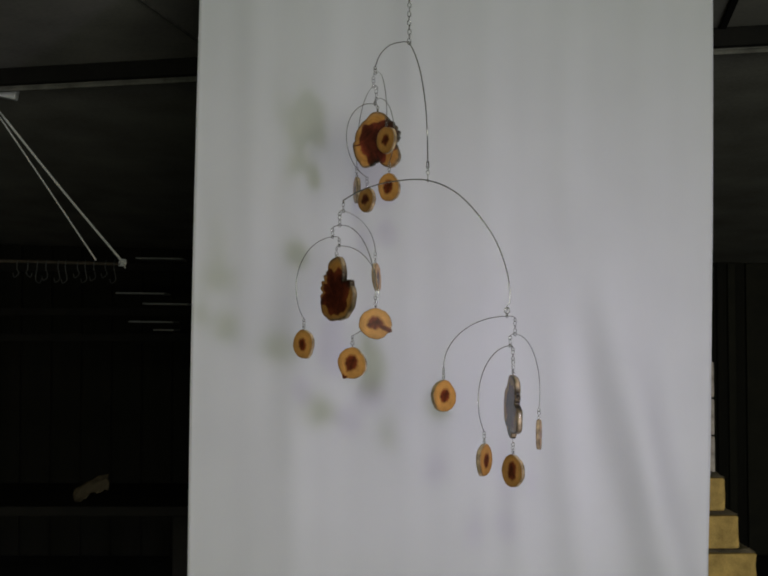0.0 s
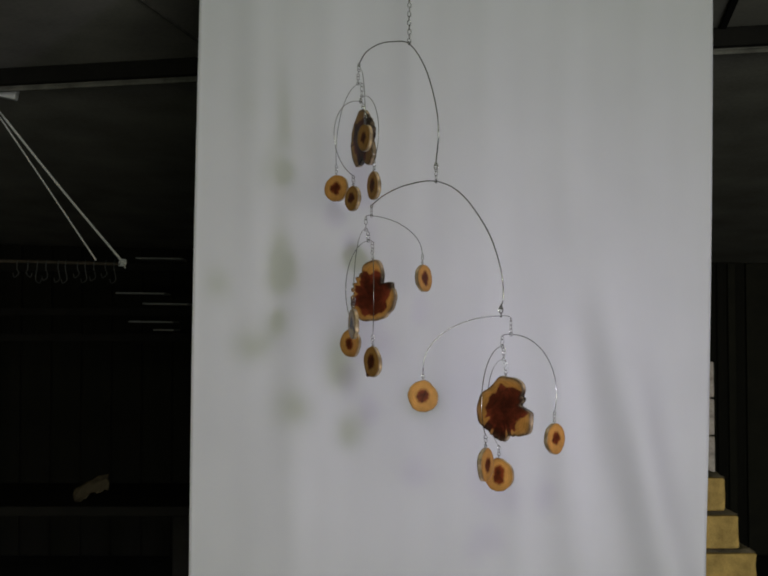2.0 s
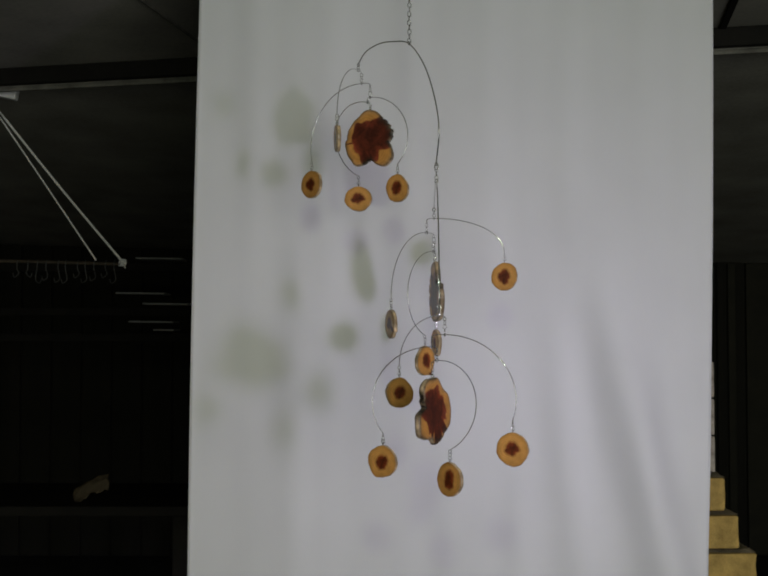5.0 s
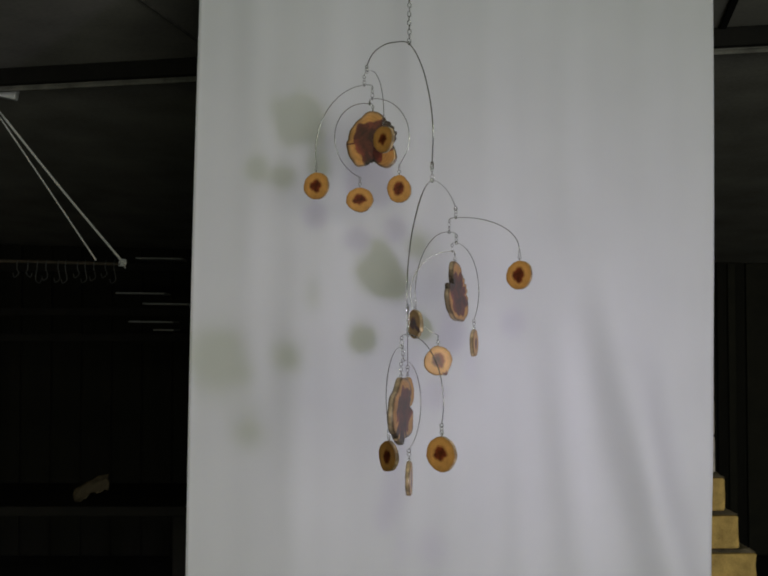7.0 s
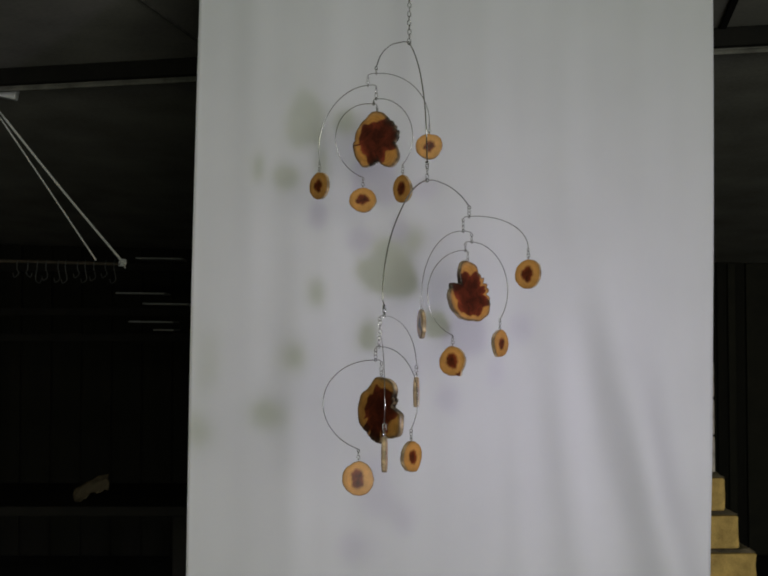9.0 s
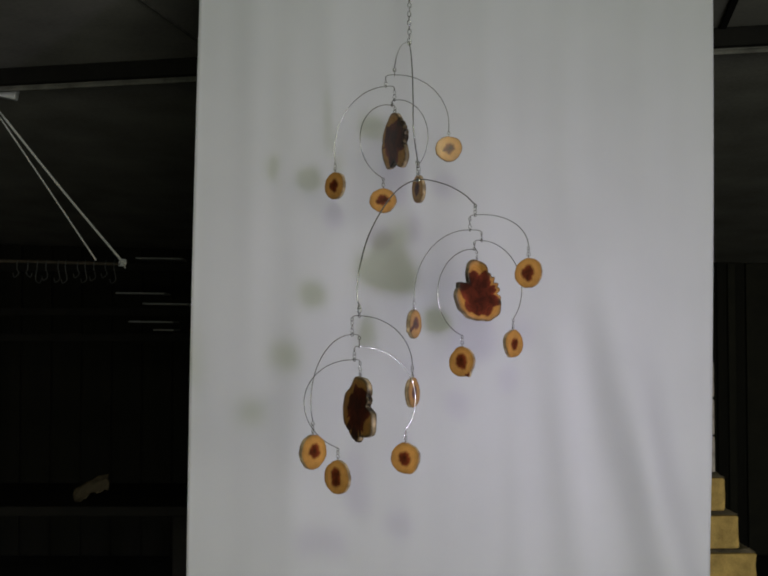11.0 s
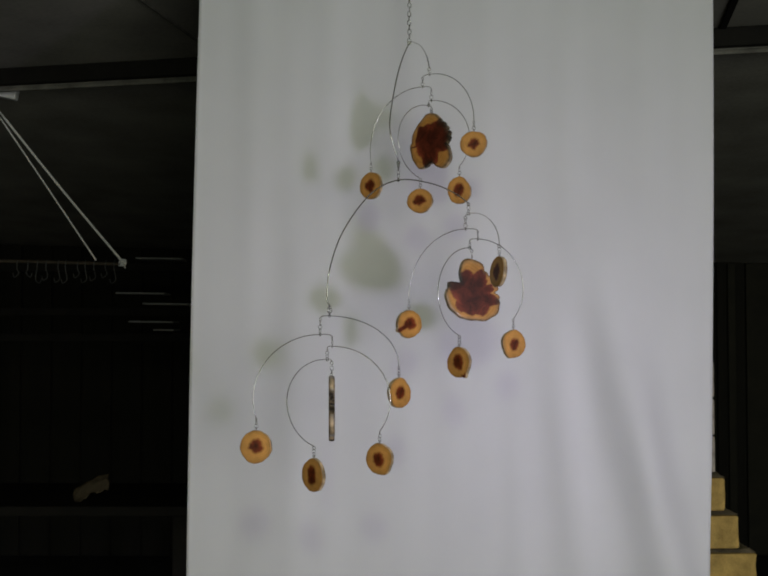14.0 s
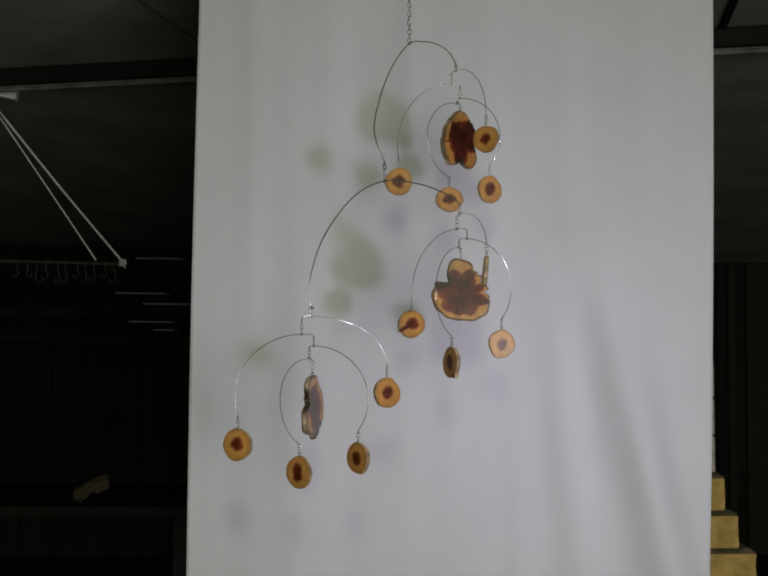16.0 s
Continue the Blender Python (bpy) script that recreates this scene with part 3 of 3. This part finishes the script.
trim = part("trim", bm, PALE_EDGE)
trim.matrix_world = BEAM
tagged(trim, "pale strip along the beam's lower edge", "trim", kind="structure")
bm = bmesh.new()
box(bm, -3.6, 3.6, 0.0, 4.6, 0.0, 0.03)
slope = part("ceiling", bm, SHADED_PANEL)
slope.matrix_world = BEAM @ pose(0, 0.07, H - 0.046, -6.5, 0, 0)
tagged(slope, "painted boards that slope down to the far wall, coloured darker for the shade there", "ceiling", kind="structure")
# seams of the ceiling boards
for x in (-0.687, 1.022, 2.3, -2.3):
    bm = bmesh.new()
    pale = x == -0.687
    wide = 0.004 if pale else 0.011
    box(bm, -wide, wide, -0.1, 0.72, H - 0.009, H - 0.001, 0.002)
    seam = part("trim", bm, PALE_EDGE if pale else DARKWOOD)
    seam.matrix_world = pose(x, 0.983, 0, 0, 0, -10.5)
    tagged(seam, "thin pale cover strip between ceiling boards" if pale else "thin dark cover strip between ceiling boards", "trim", kind="structure")


# ---- rod with hooks hanging on cords ----
rack = new("hanging_rod")
rack.location = (-1.30, 1.90, 1.742)
tagged(rack, "thin dark rod hung on white cords, hooks beneath", "hanging rod")
CLIP = Vector((-0.150, 0.02, 0.577))


def wire_part(name, path, r, mat, parent, label="", seg=7):
    v, f = [], []
    tube(v, f, path, r, seg)
    return mesh_part(name, v, f, mat, parent, label)


wire_part("rod", spline([(-0.9, 0.03, 0.016), (-0.3, 0.01, 0.011), (0.0, 0, 0.006), (0.335, 0, -0.004)], 6), 0.0065, ROD, rack)
END_1, END_2 = Vector((0.329, -0.008, 0.004)), Vector((0.226, 0.006, 0.012))
wire_part("cord", spline([CLIP, CLIP.lerp(END_1, 0.5) - Vector((0, 0, 0.006)), END_1], 6), 0.0046, CORD, rack, "white cord")
wire_part("cord", spline([CLIP + Vector((-0.006, 0.01, -0.012)), CLIP.lerp(END_2, 0.5) - Vector((0, 0, 0.008)), END_2], 6), 0.0032, CORD, rack, "white cord")
knot = []
for k in range(26):
    w = 2 * math.pi * k / 26
    knot.append(Vector((0.329 + 0.010 * math.cos(2 * w) + 0.006 * math.sin(w), -0.009 + 0.008 * math.sin(3 * w), 0.002 + 0.011 * math.sin(2 * w + 0.5))))
v, f = [], []
tube(v, f, knot, 0.0034, 6, True)
tube(v, f, [Vector((0.329, -0.01, 0)), Vector((0.340, -0.012, -0.018))], 0.003, 6)
mesh_part("knot", v, f, CORD, rack, "white cord knot")
bm = bmesh.new()
box(bm, -0.035, 0.035, -0.02, 0.02, -0.012, 0.014, 0.005, Matrix.Translation(CLIP + Vector((0.035, 0, 0.056))) @ pose(0, 0, 0, 0, 12, 0))
box(bm, -0.012, 0.02, -0.015, 0.015, 0.01, 0.030, 0.004, Matrix.Translation(CLIP + Vector((0.047, 0, 0.056))) @ pose(0, 0, 0, 0, 25, 0))
part("clamp", bm, WHITE, rack, "white plastic clamp under the beam")
rnd = random.Random(4)
for k in range(11):
    x = -0.06 + 0.036 * k + rnd.uniform(-0.008, 0.008)
    dz = rnd.uniform(0.035, 0.062)
    side = rnd.choice((-1, 1))
    p = [Vector((x, 0.006, 0.012)), Vector((x + 0.002, -0.010, 0.005)), Vector((x, -0.008, -0.02)), Vector((x + 0.006 * side, -0.006, -dz)),
         Vector((x - 0.010 * side, -0.006, -dz - 0.014)), Vector((x - 0.016 * side, -0.006, -dz + 0.002))]
    wire_part("hook", spline(p, 5), 0.0019, GREY_METAL, rack, "", 6)

# ---- far shelves with pale board edges ----
shelf = new("lumber_rack")
shelf.location = (-1.55, 3.70, 0.0)
tagged(shelf, "dark rack with thin pale boards stored flat", "rack")
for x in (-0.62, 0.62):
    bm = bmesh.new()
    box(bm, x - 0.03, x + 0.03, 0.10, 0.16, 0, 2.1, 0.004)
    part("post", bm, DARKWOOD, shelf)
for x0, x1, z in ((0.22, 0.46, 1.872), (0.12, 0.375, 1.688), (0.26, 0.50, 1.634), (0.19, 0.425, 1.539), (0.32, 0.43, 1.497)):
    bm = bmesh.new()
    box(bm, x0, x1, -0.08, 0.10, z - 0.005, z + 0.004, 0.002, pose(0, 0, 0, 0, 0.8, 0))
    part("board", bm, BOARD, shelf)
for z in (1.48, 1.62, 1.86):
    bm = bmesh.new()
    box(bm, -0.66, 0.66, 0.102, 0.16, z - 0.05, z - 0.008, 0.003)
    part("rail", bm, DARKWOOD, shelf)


# ---- bench with a scrap of card ----
def bench(name, x0, x1, y0, y1, top, label):
    ob = new(name)
    ob.location = ((x0 + x1) / 2, (y0 + y1) / 2, 0)
    w, d = (x1 - x0) / 2, (y1 - y0) / 2
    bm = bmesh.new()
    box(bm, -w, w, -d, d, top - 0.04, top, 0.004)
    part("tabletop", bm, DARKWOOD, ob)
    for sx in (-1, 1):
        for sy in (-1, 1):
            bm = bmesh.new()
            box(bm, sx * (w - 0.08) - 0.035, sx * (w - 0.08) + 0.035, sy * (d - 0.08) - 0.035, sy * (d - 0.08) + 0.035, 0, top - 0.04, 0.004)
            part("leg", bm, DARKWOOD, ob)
    return tagged(ob, label, "workbench")


bench("workbench", -2.4, -0.75, 2.30, 3.0, 0.78, "dark timber workbench in deep shade")
vs, fs = [], []
n = 10
for side in (0, 1):
    for j in range(n + 1):
        for i in range(n + 1):
            u, w = i / n - 0.5, j / n - 0.5
            rag = 0.012 * noise.noise(Vector((9 * u, 9 * w, 1.0)))
            vs.append(Vector((0.155 * u + 0.02 * w + rag, 0.075 * w + rag, 0.010 * math.cos(4 * u) + 0.006 * math.sin(5 * w) + 0.8 * rag + 0.0025 * side)))
N1 = (n + 1) ** 2
for j in range(n):
    for i in range(n):
        a = j * (n + 1) + i
        fs.append((a, a + n + 1, a + n + 2, a + 1))
        fs.append((N1 + a, N1 + a + 1, N1 + a + n + 2, N1 + a + n + 1))
rim = [i for i in range(n + 1)] + [j * (n + 1) + n for j in range(1, n + 1)] + [n * (n + 1) + i for i in range(n - 1, -1, -1)] + [j * (n + 1) for j in range(n - 1, 0, -1)]
for a, b in zip(rim, rim[1:] + rim[:1]):
    fs.append((a, b, N1 + b, N1 + a))
card = mesh_part("card_scrap", vs, fs, CARD)
card.matrix_world = pose(-1.225, 2.45, 0.826, 42, -24, 8)
tagged(card, "torn piece of brown card leaning on the bench", "card")

# ---- stack of yellow blocks behind the sheet ----
bench("workbench", 0.72, 1.75, 0.62, 1.15, 0.655, "low dark bench under the yellow blocks")


def foam_block(x1, z0, z1, seed):
    rnd = random.Random(seed)
    ob = new("foam_block")
    ob.location = (x1, 0.86, z0)
    bm = bmesh.new()
    h = z1 - z0
    box(bm, -0.34, 0, -0.11, 0.11, 0, h - 0.012, 0.006)
    bmesh.ops.subdivide_edges(bm, edges=bm.edges, cuts=3, use_grid_fill=True)
    for v in bm.verts:
        v.co += 0.0040 * Vector((noise.noise(v.co * 40 + Vector((seed, 0, 0))), noise.noise(v.co * 40 + Vector((0, seed, 0))), 0.6 * noise.noise(v.co * 40)))
    part("body", bm, YELLOW, ob)
    vs, fs = [], []
    nx, ny = 26, 12
    for j in range(ny + 1):
        for i in range(nx + 1):
            x, y = -0.339 + 0.338 * i / nx, -0.109 + 0.218 * j / ny
            vs.append(Vector((x, y, h - 0.011 + 0.011 * max(0.12, 0.5 + noise.noise(Vector((x * 60, y * 60, seed)))) * (0.3 if i in (0, nx) or j in (0, ny) else 1))))
    for j in range(ny):
        for i in range(nx):
            a = j * (nx + 1) + i
            fs.append((a, a + 1, a + nx + 2, a + nx + 1))
    mesh_part("crust", vs, fs, DUST, ob, "rough dusty top")
    return tagged(ob, "yellow foam block with a rough dusty top, stacked", "block", "stack of yellow blocks")


for k, (px, top, low) in enumerate(((0.918, 1.1095, 1.0085), (0.953, 1.0085, 0.9080), (1.000, 0.9080, 0.785), (1.04, 0.785, 0.655))):
    foam_block(px, low, top, 3 + k)
# narrow column of pale blocks between the sheet and the yellow stack
rnd = random.Random(8)
bm = bmesh.new()
box(bm, -0.045, 0.045, -0.05, 0.05, 0.001, 0.104, 0.004)
first_block = part("pale_block", bm, WORN)
tagged(first_block, "pale grey worn block in a narrow column", "block", "column of pale blocks")
for k in range(7):
    at = pose(0.9075 + rnd.uniform(-0.002, 0.002), 1.01, 0.655 + 0.1075 * k, 0, 0, rnd.uniform(-1.5, 1.5))
    if k:
        copy_thing(first_block, at)
    else:
        first_block.matrix_world = at

# ---- far door ----
door = new("door_1")
door.location = (2.77, BACK - 0.02, 0)
tagged(door, "dark olive plank door with a slim frame", "door", kind="structure")
for x0, x1, mat in ((-0.50, -0.45, OLIVE), (-0.38, 0.38, OLIVE), (0.45, 0.50, OLIVE)):
    bm = bmesh.new()
    box(bm, x0, x1, -0.02, 0.005, 0.02, 1.93, 0.003)
    part("panel" if x0 == -0.38 else "frame", bm, mat, door)


# ---- movement ----
def motions():
    def smooth(values, t, times):
        """Cubic through the values, with slopes from the neighbours."""
        i = max(0, min(len(times) - 2, int(np.searchsorted(times, t, "right")) - 1))

        def slope(k):
            if k == 0:
                return (values[1] - values[0]) / (times[1] - times[0])
            if k == len(times) - 1:
                return (values[-1] - values[-2]) / (times[-1] - times[-2])
            d0 = (values[k] - values[k - 1]) / (times[k] - times[k - 1])
            d1 = (values[k + 1] - values[k]) / (times[k + 1] - times[k])
            h0, h1 = times[k] - times[k - 1], times[k + 1] - times[k]
            return (d0 * h1 + d1 * h0) / (h0 + h1)

        h = times[i + 1] - times[i]
        s = (t - times[i]) / h
        return ((2 * s ** 3 - 3 * s * s + 1) * values[i] + (s ** 3 - 2 * s * s + s) * h * slope(i)
                + (3 * s * s - 2 * s ** 3) * values[i + 1] + (s ** 3 - s * s) * h * slope(i + 1))

    steps = [round(0.25 * k, 2) for k in range(65)]
    rows = {k: [] for k in MOVING}
    for t in steps:
        turn = {k: smooth(v, t, TIMES) for k, v in TURNS.items()}
        face = {k: smooth(v, t, TIMES) for k, v in FACES.items()}

        def way(k):
            return Vector((math.cos(radians(turn[k])), math.sin(radians(turn[k])), 0))

        def put(k, at, z, angle):
            rows[k].append((t, pose(at.x - HOOK[0], at.y - HOOK[1], z - HOOK[2], 0, 0, angle)))

        h = Vector((HOOK[0], HOOK[1], 0))
        put("A", h, HOOK[2], turn["A"])
        p1, pb = h + ARM_A[0] * way("A"), h - ARM_A[1] * way("A")
        put("B", pb, Z_B, turn["B"])
        for g, at in ((1, p1), (2, pb + ARM_B[0] * way("B")), (3, pb - ARM_B[1] * way("B"))):
            for n, (reach, short, z_hang, z_mid) in zip(ORDER[g], GROUPS[g][0]):
                put(n, at, z_hang, turn[n])
                put("s" + n, at + reach * way(n), MOVING["s" + n][1], face[n])
                at = at - short * way(n)
            put("L%d" % g, at, MOVING["L%d" % g][1], face["L%d" % g])
    for k, ob in MOVING.items():
        walk(ob[0] if isinstance(ob, tuple) else ob, rows[k])

    # the sheet swings a little about its top edge
    swing = [(0.0, 0.2), (1.5, 1.0), (3.5, 1.0), (5.2, 0.0), (7.0, -0.8), (9.0, -0.5), (12.5, -0.35), (16.0, -0.4)]
    walk(sheet, [(t, pose(0, SHEET_Y, SHEET_TOP, a, 0, 0)) for t, a in swing])


motions()
